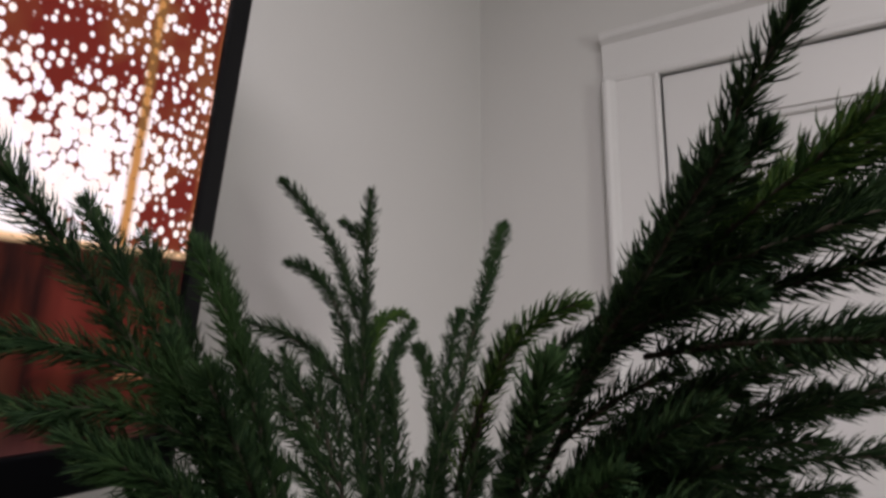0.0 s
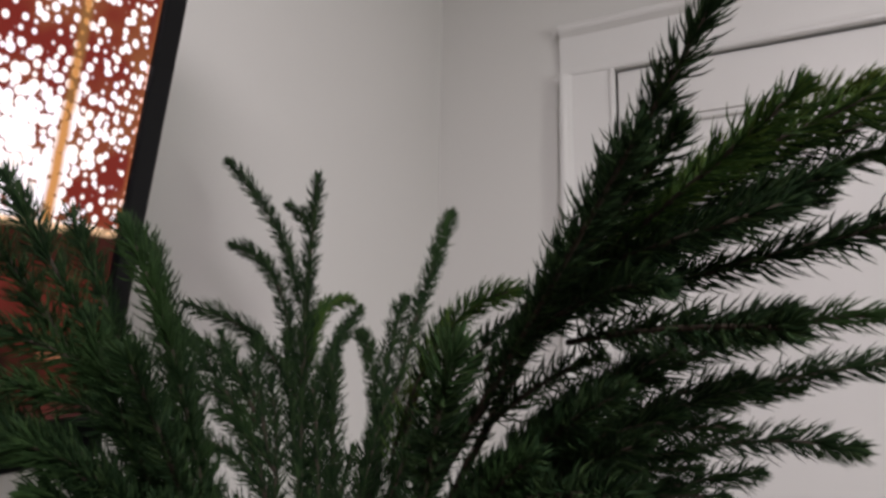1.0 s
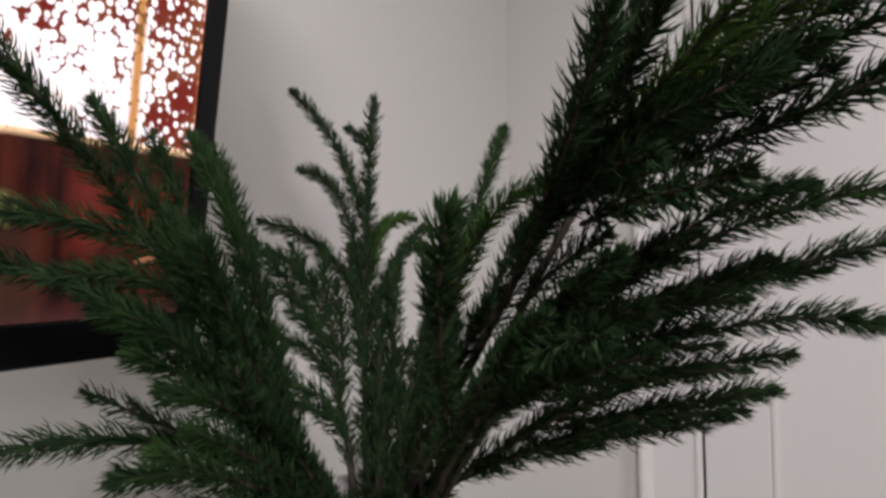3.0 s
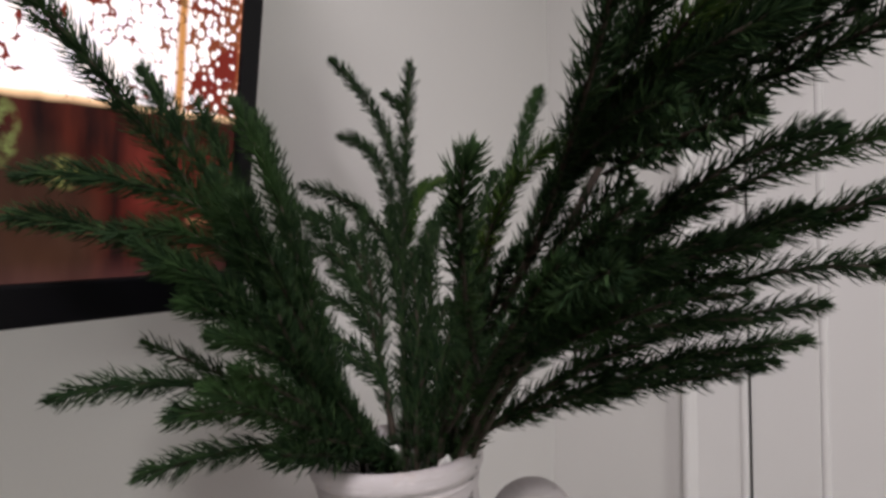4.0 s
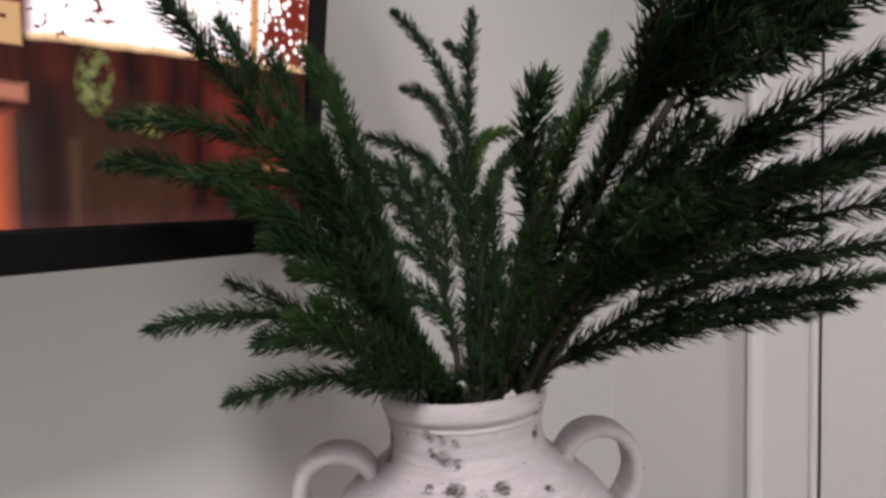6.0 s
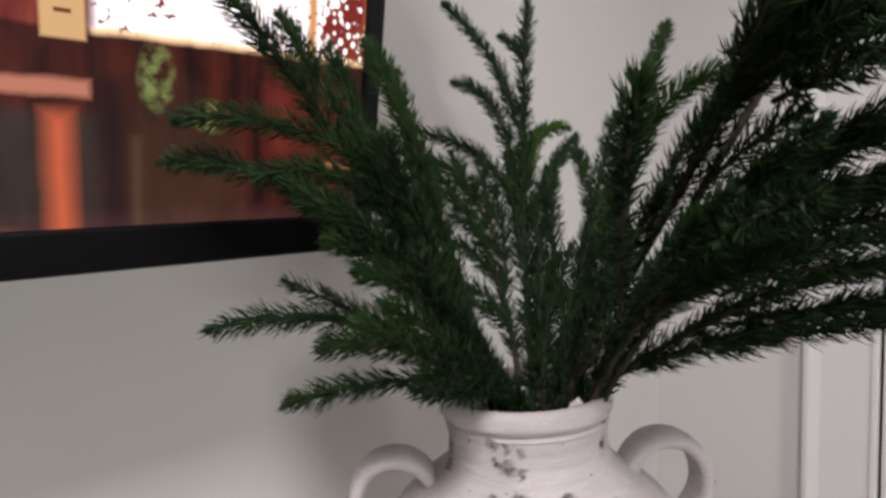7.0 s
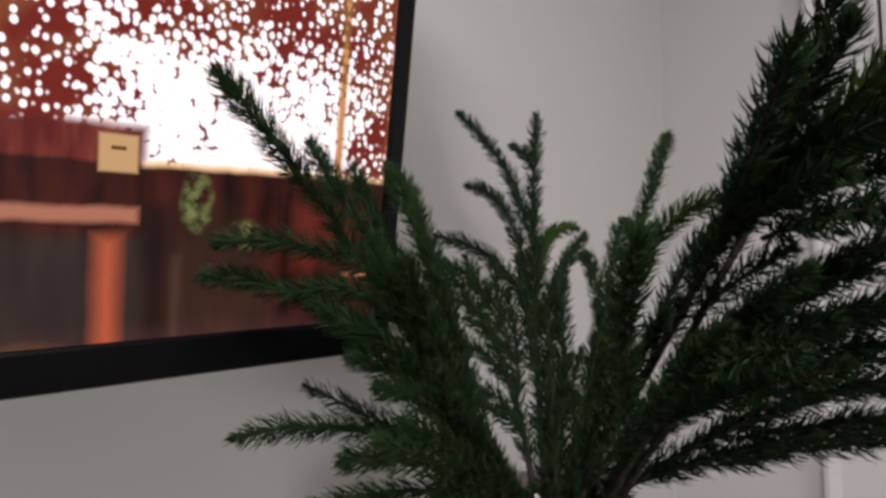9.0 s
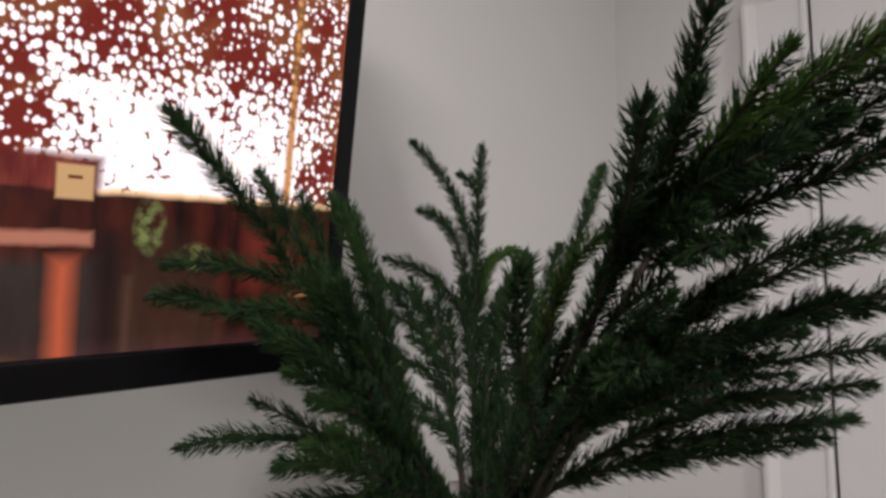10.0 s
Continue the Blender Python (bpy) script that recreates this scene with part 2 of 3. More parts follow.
    picture = mix(patch(-0.218, 0.148, 0.0115, 0.012, 0.002, sep.outputs["X"], sep.outputs["Z"]), picture, (1.15, 0.68, 0.32))
    picture = mix(patch(-0.218, 0.151, 0.0045, 0.0016, 0.001, sep.outputs["X"], sep.outputs["Z"]), picture, (0.25, 0.06, 0.02))
    lum = math("ADD", math("MULTIPLY", math("MULTIPLY", math("MULTIPLY", dot, math("SUBTRACT", 1.0, calm)), over), 0.70), 0.48)
    bsdf.inputs["Base Color"].default_value = (0.004, 0.004, 0.005, 1)
    bsdf.inputs["Roughness"].default_value = 0.3
    bsdf.inputs["Specular IOR Level"].default_value = 0.1
    nt.links.new(picture, bsdf.inputs["Emission Color"])
    nt.links.new(lum, bsdf.inputs["Emission Strength"])
    return m


TV = new("television")
TV_TILT = 11.2  # the bracket tips the screen forward
TV.matrix_world = pose(0.2595, 0.3526, 1.4490, TV_TILT, -2.0, -0.8)
tagged(TV, "flat television with a glossy black frame, switched on, on the wall", "television")
TW, TH = 0.97, 0.565
BZ, BS = 0.0270, 0.0152  # the frame's width below and at the sides
part("back_cover", box((-TW + 0.004, 0.010, 0.004), (-0.004, 0.045, TH - 0.004), 0.006, 3), BEZEL, TV, "matt black plastic back cover")
part("frame_bottom", box((-TW, -0.004, 0), (0, 0.012, BZ), 0.0025, 3), BEZEL, TV)
part("frame_top", box((-TW, -0.004, TH - BS), (0, 0.012, TH), 0.0025, 3), BEZEL, TV)
part("frame_side", box((-BS, -0.004, BZ), (0, 0.012, TH - BS), 0.0025, 3), BEZEL, TV)
part("frame_side", box((-TW, -0.004, BZ), (-TW + BS, 0.012, TH - BS), 0.0025, 3), BEZEL, TV)
part("screen", box((-TW + BS, -0.0005, BZ), (-BS, 0.006, TH - BS)), screen_material(), TV, "lit screen with strings of white lights over a red interior")
part("mount_plate", box((-0.62, 0.044, 0.14), (-0.36, 0.056, 0.44), 0.003), BEZEL, TV, "black steel plate")
arm = part("wall_bracket", joined(box((-0.03, -0.20, -0.03), (0.03, 0.0, 0.03), 0.004), box((-0.09, -0.012, -0.10), (0.09, 0.010, 0.10), 0.003)), BEZEL, TV, "black steel wall bracket")
arm.matrix_local = TV.matrix_world.inverted() @ pose(-0.23, YW - 0.008, 1.735)


# ---------- vase ----------
def vase_material():
    m = bpy.data.materials.new("whitewashed_terracotta")
    m.use_nodes = True
    nt = m.node_tree
    bsdf = nt.nodes["Principled BSDF"]
    bsdf.inputs["Roughness"].default_value = 0.82
    bsdf.inputs["Specular IOR Level"].default_value = 0.25
    tc = nt.nodes.new("ShaderNodeTexCoord")

    def noise_of(scale, detail, rough=0.6, stretch=None):
        n = nt.nodes.new("ShaderNodeTexNoise")
        n.inputs["Scale"].default_value, n.inputs["Detail"].default_value, n.inputs["Roughness"].default_value = scale, detail, rough
        src = tc.outputs["Object"]
        if stretch:
            mp = nt.nodes.new("ShaderNodeMapping")
            mp.inputs["Scale"].default_value = stretch
            nt.links.new(src, mp.inputs["Vector"])
            src = mp.outputs[0]
        nt.links.new(src, n.inputs["Vector"])
        return n.outputs["Fac"]

    def ramp(v, lo, hi, a=0.0, b=1.0):
        n = nt.nodes.new("ShaderNodeMapRange")
        n.inputs["From Min"].default_value, n.inputs["From Max"].default_value = lo, hi
        n.inputs["To Min"].default_value, n.inputs["To Max"].default_value = a, b
        nt.links.new(v, n.inputs["Value"])
        return n.outputs[0]

    def mixc(f, a, b):
        n = nt.nodes.new("ShaderNodeMix")
        n.data_type = "RGBA"
        nt.links.new(f, n.inputs["Factor"])
        for s, v in (("A", a), ("B", b)):
            if isinstance(v, tuple):
                n.inputs[s].default_value = (*v, 1)
            else:
                nt.links.new(v, n.inputs[s])
        return n.outputs["Result"]

    def near(x, y, z, r):
        """1 at a place on the vase, falling to 0 at r from it."""
        n = nt.nodes.new("ShaderNodeVectorMath")
        n.operation = "DISTANCE"
        n.inputs[1].default_value = (x, y, z)
        nt.links.new(tc.outputs["Object"], n.inputs[0])
        return ramp(n.outputs["Value"], 0.0, r, 1.0, 0.0)

    def op(kind, a, b):
        n = nt.nodes.new("ShaderNodeMath")
        n.operation, n.use_clamp = kind, True
        for s, v in zip(n.inputs, (a, b)):
            if isinstance(v, (int, float)):
                s.default_value = v
            else:
                nt.links.new(v, s)
        return n.outputs[0]

    wash = mixc(noise_of(26.0, 6.0), (0.44, 0.410, 0.418), (0.62, 0.585, 0.600))
    wash = mixc(op("MULTIPLY", ramp(noise_of(60.0, 5.0, 0.7), 0.56, 0.70), 0.5), wash, (0.50, 0.43, 0.40))
    # brush strokes run round the body, with thin grey drags and pale ridges of paint
    strokes = noise_of(70.0, 6.0, 0.7, (0.35, 0.35, 3.2))
    wash = mixc(op("MULTIPLY", ramp(strokes, 0.48, 0.66), 0.45), wash, (0.40, 0.365, 0.365))
    wash = mixc(op("MULTIPLY", ramp(noise_of(150.0, 4.0, 0.7, (0.4, 0.4, 2.4)), 0.55, 0.70), 0.5), wash, (0.68, 0.65, 0.66))
    # patches where the wash has worn off to dark clay
    worn = near(-0.018, -0.049, -0.029, 0.011)
    for x, y, z, r in ((-0.025, -0.046, -0.013, 0.009), (-0.017, -0.049, -0.0155, 0.008), (-0.009, -0.051, -0.018, 0.007), (-0.024, -0.047, -0.026, 0.007), (-0.009, -0.051, -0.032, 0.008),
                       (-0.028, -0.054, -0.047, 0.007), (-0.012, -0.061, -0.045, 0.012), (0.004, -0.061, -0.049, 0.008), (0.017, -0.061, -0.045, 0.010),
                       (-0.010, -0.068, -0.053, 0.010), (0.012, -0.071, -0.056, 0.008), (0.048, -0.052, -0.052, 0.006), (-0.052, -0.010, -0.026, 0.012), (-0.056, -0.014, -0.038, 0.010),
                       (0.044, -0.030, -0.024, 0.008)):
        worn = op("MAXIMUM", worn, near(x, y, z, r))
    chips = op("MULTIPLY", worn, 1.0)
    chips = ramp(op("ADD", op("MULTIPLY", chips, 0.30), op("MULTIPLY", noise_of(380.0, 6.0, 0.8, (0.45, 0.45, 1.6)), 0.85)), 0.565, 0.68)
    specks = ramp(noise_of(170.0, 3.0, 0.5, (1.0, 1.0, 0.6)), 0.715, 0.74)
    bare = op("MAXIMUM", chips, specks)
    colour = mixc(bare, wash, mixc(noise_of(90.0, 3.0), (0.055, 0.042, 0.038), (0.15, 0.12, 0.11)))
    nt.links.new(colour, bsdf.inputs["Base Color"])
    bp = nt.nodes.new("ShaderNodeBump")
    bp.inputs["Strength"].default_value, bp.inputs["Distance"].default_value = 0.8, 0.0016
    nt.links.new(op("SUBTRACT", op("ADD", op("MULTIPLY", noise_of(55.0, 6.0, 0.65), 0.6), op("MULTIPLY", strokes, 0.4)), op("MULTIPLY", bare, 0.5)), bp.inputs["Height"])
    nt.links.new(bp.outputs["Normal"], bsdf.inputs["Normal"])
    return m


VASE_AT = pose(0.297, 0.224, 1.3476, 0, 0, -44)
CLAY = vase_material()


def lathe(profile, seg=96, wobble=0.0):
    bm = bmesh.new()
    rings = []
    for k, (r, z) in enumerate(profile):
        ring = []
        for i in range(seg):
            a = 2 * math.pi * i / seg
            rr = r * (1 + wobble * noise.noise(Vector((math.cos(a) * 1.5, math.sin(a) * 1.5, z * 18))))
            ring.append(bm.verts.new((rr * math.cos(a), rr * math.sin(a), z + 0.5 * wobble * r * noise.noise(Vector((math.cos(a), math.sin(a), 4 + z * 9))))))
        rings.append(ring)
    for a, b in zip(rings, rings[1:]):
        for i in range(seg):
            bm.faces.new((a[i], a[(i + 1) % seg], b[(i + 1) % seg], b[i]))
    bm.faces.new(rings[-1])
    bmesh.ops.recalc_face_normals(bm, faces=bm.faces[:])
    return bm


def strap(path, width, thick, seg=14):
    """A handle of rounded oblong section along a path in the x-z plane."""
    bm = bmesh.new()
    rings = []
    n = len(path)
    for k in range(n):
        p, q = Vector(path[max(0, k - 1)]), Vector(path[min(n - 1, k + 1)])
        t = (q - p).normalized()
        nrm = Vector((-t.z, 0, t.x))
        c = Vector(path[k])
        ring = []
        for i in range(seg):
            a = 2 * math.pi * i / seg
            ca, sa = math.cos(a), math.sin(a)
            ca, sa = math.copysign(abs(ca) ** 0.7, ca), math.copysign(abs(sa) ** 0.7, sa)
            ring.append(bm.verts.new(c + nrm * (sa * thick / 2) + Vector((0, ca * width / 2, 0))))
        rings.append(ring)
    for a, b in zip(rings, rings[1:]):
        for i in range(seg):
            bm.faces.new((a[i], a[(i + 1) % seg], b[(i + 1) % seg], b[i]))
    bm.faces.new(rings[0][::-1])
    bm.faces.new(rings[-1])
    bmesh.ops.recalc_face_normals(bm, faces=bm.faces[:])
    return bm


vase = new("vase")
vase.matrix_world = VASE_AT @ pose(0, 0, 0, 0, -3, 0)
tagged(vase, "whitewashed terracotta urn with two loop handles and worn dark patches", "vase")
RAISE = 0.005  # the lip stands this much higher over the neck
outer = [(0.0505, -0.0005), (0.0540, 0.0018), (0.0580, 0.0012), (0.0602, -0.0025), (0.0607, -0.0070), (0.0604, -0.0095), (0.0595, -0.0110), (0.0570, -0.0119), (0.0540, -0.0122), (0.0528, -0.0130), (0.0528, -0.0142), (0.0538, -0.0152), (0.0541, -0.0166), (0.0532, -0.0185),
         (0.0520, -0.0250), (0.0522, -0.0320), (0.0540, -0.0375), (0.0600, -0.0440), (0.0690, -0.0510), (0.0800, -0.0590), (0.0920, -0.0700), (0.1020, -0.0840), (0.1100, -0.1020),
         (0.1140, -0.1220), (0.1140, -0.1440), (0.1090, -0.1700), (0.1000, -0.1960), (0.0880, -0.2220), (0.0760, -0.2450), (0.0690, -0.2600), (0.0700, -0.2680), (0.0690, -0.2750)]
inner = [(0.0600, -0.2620), (0.0900, -0.1950), (0.1040, -0.1440), (0.1020, -0.1100), (0.0850, -0.0720), (0.0560, -0.0480), (0.0465, -0.0350), (0.0460, -0.0150), (0.0475, -0.0040)]
def neck_shape(r, z):
    # a slim lip over a neck that is hardly narrower, with faint throwing ridges
    up = RAISE * min(1.0, max(0.0, (z + 0.026) / 0.007))
    if r > 0.0545 and z > -0.0135:
        r = 0.0545 + (r - 0.0545) * 0.72
    elif 0.050 < r < 0.056 and z < -0.012:
        r += 0.0016
    return r, z + up


profile = [neck_shape(r, z) for r, z in inner]
for (r0, z0), (r1, z1) in zip(outer, outer[1:]):
    profile.append(neck_shape(r0, z0))
    if -0.060 < z0 < -0.016:
        for k in (1, 2):
            rm, zm = neck_shape(r0 + (r1 - r0) * k / 3, z0 + (z1 - z0) * k / 3)
            profile.append((rm + (0.0005 if k == 1 else -0.0003), zm))
profile.append(outer[-1])
smooth(part("body", lathe(profile, wobble=0.012), CLAY, vase))
for sign, turn in ((1, 3), (-1, 3)):
    knots = [Vector((x, 0, z)) for x, z in ((0.060, -0.070), (0.066, -0.060), (0.070, -0.049), (0.079, -0.039), (0.092, -0.035), (0.106, -0.038), (0.116, -0.048), (0.120, -0.062),
                                            (0.118, -0.076), (0.111, -0.088), (0.102, -0.098), (0.092, -0.105))]
    path = []
    for a, c, d, e in zip(knots, knots[1:], knots[2:], knots[3:]):
        for k in range(4):
            u = k / 4
            path.append(0.5 * (2 * c + (d - a) * u + (2 * a - 5 * c + 4 * d - e) * u * u + (3 * c - a - 3 * d + e) * u ** 3))
    h = smooth(part("handle", strap(path, 0.030, 0.0115), CLAY, vase))
    h.matrix_local = pose(0, 0, 0, 0, 0, turn if sign > 0 else turn + 180)

# white packing scraps caught between the stems in the mouth
FOAM = material("packing_foam", (0.74, 0.74, 0.72), 0.8, vary=0.06, scale=80.0, bump=0.3, bump_scale=500)
scrap_rng = random.Random(5)
for x, y, z, r in ((-0.017, 0.004, -0.006, 0.0085), (-0.004, 0.002, -0.001, 0.0050), (0.030, -0.026, 0.000, 0.0045)):
    lump = bmesh.new()
    bmesh.ops.create_icosphere(lump, subdivisions=2, radius=r)
    for v in lump.verts:
        v.co *= 0.8 + 0.4 * scrap_rng.random()
        v.co.z *= 1.5
    scrap = part("packing_scrap", lump, FOAM)
    scrap.matrix_world = VASE_AT @ pose(x, y, z, 20, 30, 40)
    tagged(scrap, "crumpled white foam scrap wedged between the spruce stems", "packing scrap", group="scraps in the vase")

# the stand under the vase
WOODM = material("stand_wood", (0.30, 0.20, 0.12), 0.5, vary=0.25, scale=14.0)
stand = new("plant_stand")
stand.matrix_world = pose(0.297, 0.224, 0, 0, 0, -44)
tagged(stand, "plain brown wooden stand under the vase", "plant stand")
part("top", lathe([(0.001, 1.050), (0.135, 1.050), (0.140, 1.054), (0.140, 1.0650), (0.137, 1.0685), (0.001, 1.0688)], 48), WOODM, stand)
for k in range(4):
    part("leg", box((-0.014, -0.014, 0), (0.014, 0.014, 1.052), 0.003), WOODM, stand).matrix_local = pose(0.085 * math.cos(k * math.pi / 2), 0.085 * math.sin(k * math.pi / 2), 0)


# ---------- spruce sprays ----------
def needle_material(name, dark, middle, light, patchy):
    m = bpy.data.materials.new(name)
    m.use_nodes = True
    nt = m.node_tree
    bsdf = nt.nodes["Principled BSDF"]
    bsdf.inputs["Roughness"].default_value = 0.62
    bsdf.inputs["Specular IOR Level"].default_value = 0.06
    geo = nt.nodes.new("ShaderNodeNewGeometry")
    tc = nt.nodes.new("ShaderNodeTexCoord")
    n1 = nt.nodes.new("ShaderNodeTexNoise")
    n1.inputs["Scale"].default_value, n1.inputs["Detail"].default_value = 16.0, 2.0
    nt.links.new(tc.outputs["Object"], n1.inputs["Vector"])
    ramp = nt.nodes.new("ShaderNodeValToRGB")
    ramp.color_ramp.elements[0].color, ramp.color_ramp.elements[1].color = (*dark, 1), (*light, 1)
    mid = ramp.color_ramp.elements.new(0.55)
    mid.color = (*middle, 1)
    nt.links.new(geo.outputs["Random Per Island"], ramp.inputs[0])
    patch = nt.nodes.new("ShaderNodeMapRange")
    patch.inputs["From Min"].default_value, patch.inputs["From Max"].default_value = 0.57, 0.74
    nt.links.new(n1.outputs["Fac"], patch.inputs["Value"])
    mix = nt.nodes.new("ShaderNodeMix")
    mix.data_type = "RGBA"
    mix.inputs["B"].default_value = (*patchy, 1)
    nt.links.new(patch.outputs[0], mix.inputs["Factor"])
    nt.links.new(ramp.outputs[0], mix.inputs["A"])
    nt.links.new(mix.outputs["Result"], bsdf.inputs["Base Color"])
    return m


NEEDLE = needle_material("dark_needles", (0.008, 0.018, 0.008), (0.016, 0.034, 0.014), (0.036, 0.064, 0.024), (0.028, 0.058, 0.018))
# light falling on some twigs, put into brighter, yellower needle colours
LIT_NEEDLE = needle_material("lit_needles", (0.018, 0.042, 0.013), (0.036, 0.075, 0.018), (0.072, 0.122, 0.026), (0.090, 0.122, 0.020))
BARK = material("twig_bark", (0.030, 0.020, 0.013), 0.8, vary=0.35, scale=120.0, bump=0.4, bump_scale=600)


def curve_at(b, c, t, s):
    return b * (1 - s) ** 2 + c * 2 * s * (1 - s) + t * s * s


def tube(b, c, t, r0, r1, rings=9, seg=6):
    bm = bmesh.new()
    rows = []
    for k in range(rings):
        s = k / (rings - 1)
        p = curve_at(b, c, t, s)
        d = (curve_at(b, c, t, min(1, s + 0.02)) - curve_at(b, c, t, max(0, s - 0.02))).normalized()
        x = d.orthogonal().normalized()
        y = d.cross(x)
        r = r0 + (r1 - r0) * s
        rows.append([bm.verts.new(p + x * (r * math.cos(2 * math.pi * i / seg)) + y * (r * math.sin(2 * math.pi * i / seg))) for i in range(seg)])
    for p, q in zip(rows, rows[1:]):
        for i in range(seg):
            bm.faces.new((p[i], p[(i + 1) % seg], q[(i + 1) % seg], q[i]))
    bm.faces.new(rows[0][::-1])
    bm.faces.new(rows[-1])
    return bm


def needles(b, c, t, rng, start=0.0, per_metre=4600, length=0.0160, mat=None, width=0.00052):
    """Needles all round a twig, leaning towards its tip, each a slim bent blade of diamond section."""
    pts = np.array([curve_at(b, c, t, s) for s in np.linspace(0, 1, 33)])
    total = np.linalg.norm(np.diff(pts, axis=0), axis=1).sum()
    n = max(30, int(total * per_metre * (1 - start)))
    tipn = 46
    s = np.concatenate([start + (1 - start) * rng.random(n), 1 - 0.02 * rng.random(tipn)])
    n = len(s)
    B, C, T = (np.array(v)[None, :] for v in (b, c, t))
    S = s[:, None]
    P = B * (1 - S) ** 2 + C * 2 * S * (1 - S) + T * S * S
    D = 2 * (1 - S) * (C - B) + 2 * S * (T - C)
    D /= np.linalg.norm(D, axis=1, keepdims=True)
    ref = np.where(np.abs(D[:, 2:3]) > 0.8, np.array([[1.0, 0, 0]]), np.array([[0, 0, 1.0]]))
    X = np.cross(D, ref)
    X /= np.linalg.norm(X, axis=1, keepdims=True)
    Y = np.cross(D, X)
    a = rng.random(n) * 2 * np.pi
    Rr = X * np.cos(a)[:, None] + Y * np.sin(a)[:, None]
    lean = np.radians(rng.normal(45, 8, n))
    lean[-tipn:] = np.radians(rng.uniform(4, 38, tipn))
    along = np.clip(1 - (1 - s) * total / 0.022, 0, 1)
    lean = lean - np.radians(10) * along
    dirn = D * np.cos(lean)[:, None] + Rr * np.sin(lean)[:, None]
    dirn += rng.normal(0, 0.06, (n, 3))
    dirn /= np.linalg.norm(dirn, axis=1, keepdims=True)
    L = length * rng.uniform(0.72, 1.18, n) * (1 - 0.32 * along)
    L[-tipn:] *= 0.75
    W1 = np.cross(dirn, D)
    W1 /= np.linalg.norm(W1, axis=1, keepdims=True) + 1e-9
    N1 = np.cross(dirn, W1)
    w = (width * rng.uniform(0.8, 1.25, n))[:, None]
    h = w * 0.65
    mid = P + dirn * (L * 0.72)[:, None]
    tip = P + dirn * L[:, None] + D * (L * 0.12)[:, None]
    V = np.stack([P - W1 * w * 0.7, P + N1 * h * 0.7, P + W1 * w * 0.7, P - N1 * h * 0.7,
                  mid - W1 * w, mid + N1 * h, mid + W1 * w, mid - N1 * h, tip], axis=1)
    base = (np.arange(n) * 9)[:, None]
    quads = np.concatenate([base + np.array([[i, (i + 1) % 4, 4 + (i + 1) % 4, 4 + i]]) for i in range(4)])
    tris = np.concatenate([base + np.array([[4 + i, 4 + (i + 1) % 4, 8]]) for i in range(4)])
    me = bpy.data.meshes.new("needles")
    me.from_pydata(V.reshape(-1, 3).tolist(), [], quads.tolist() + tris.tolist())
    me.materials.append(mat or NEEDLE)
    return me


def spray(rows, label, seed, lit_twigs=(), per_metre=4600, bare=0.0, length=0.0160, width=0.00052, skirt=False, thick=0.0026):
    """A spray: its stem first, then its twigs, each as base, bend and tip in the vase's own frame."""
    rng = np.random.default_rng(seed)
    top = new("spruce_spray")
    top.matrix_world = VASE_AT
    tagged(top, label, "spruce spray", group="sprays in the vase")
    for k, (b, c, t) in enumerate(rows):
        b, c, t = Vector(b), Vector(c), Vector(t)
        wood = part("stem" if k == 0 else "twig", tube(b, c, t, thick if k == 0 else 0.0015, 0.0009), BARK, top)
        smooth(wood)
        leaf = new("needles", needles(b, c, t, rng, bare if k == 0 else min(0.05, bare * 0.5), per_metre, length, LIT_NEEDLE if k in lit_twigs else NEEDLE, width))
        leaf.parent = wood
        leaf["kind"] = "stuff"
        if k == 0:
            # the bare stalk goes down through the mouth of the vase
            knee = Vector((b.x, b.y, 0)) * min(1.0, 0.030 / max(1e-6, math.hypot(b.x, b.y)))
            foot = Vector((knee.x * 0.8, knee.y * 0.8, -0.13))
            low = part("stalk", tube(foot, knee, b + (c - b) * 0.02, 0.0022, 0.0024), BARK, top)
            leaf = new("needles", needles(foot, knee, b, rng, 0.5, 2600 if skirt else 1500, 0.0135 if skirt else 0.0105))
            leaf.parent = low
            leaf["kind"] = "stuff"
    return top


BACK = [
    ((0.007, 0.016, 0.006), (0.009, 0.142, 0.145), (0.023, 0.175, 0.321)),
    ((0.010, 0.152, 0.205), (0.004, 0.214, 0.284), (-0.055, 0.246, 0.347)),
    ((0.019, 0.167, 0.265), (0.012, 0.176, 0.289), (0.002, 0.181, 0.294)),
    ((0.006, 0.117, 0.145), (0.005, 0.212, 0.248), (-0.044, 0.233, 0.264)),
    ((0.016, 0.131, 0.161), (0.023, 0.206, 0.213), (0.068, 0.233, 0.215)),
    ((0.014, 0.122, 0.135), (0.018, 0.150, 0.172), (0.033, 0.166, 0.201)),
    ((0.008, 0.102, 0.130), (-0.018, 0.140, 0.188), (-0.074, 0.140, 0.200)),
    ((0.013, 0.102, 0.110), (0.039, 0.189, 0.164), (0.086, 0.275, 0.209)),
    ((0.013, 0.069, 0.069), (0.032, 0.121, 0.119), (0.045, 0.169, 0.163)),
    ((0.009, 0.075, 0.078), (-0.000, 0.108, 0.125), (0.000, 0.131, 0.176)),
]
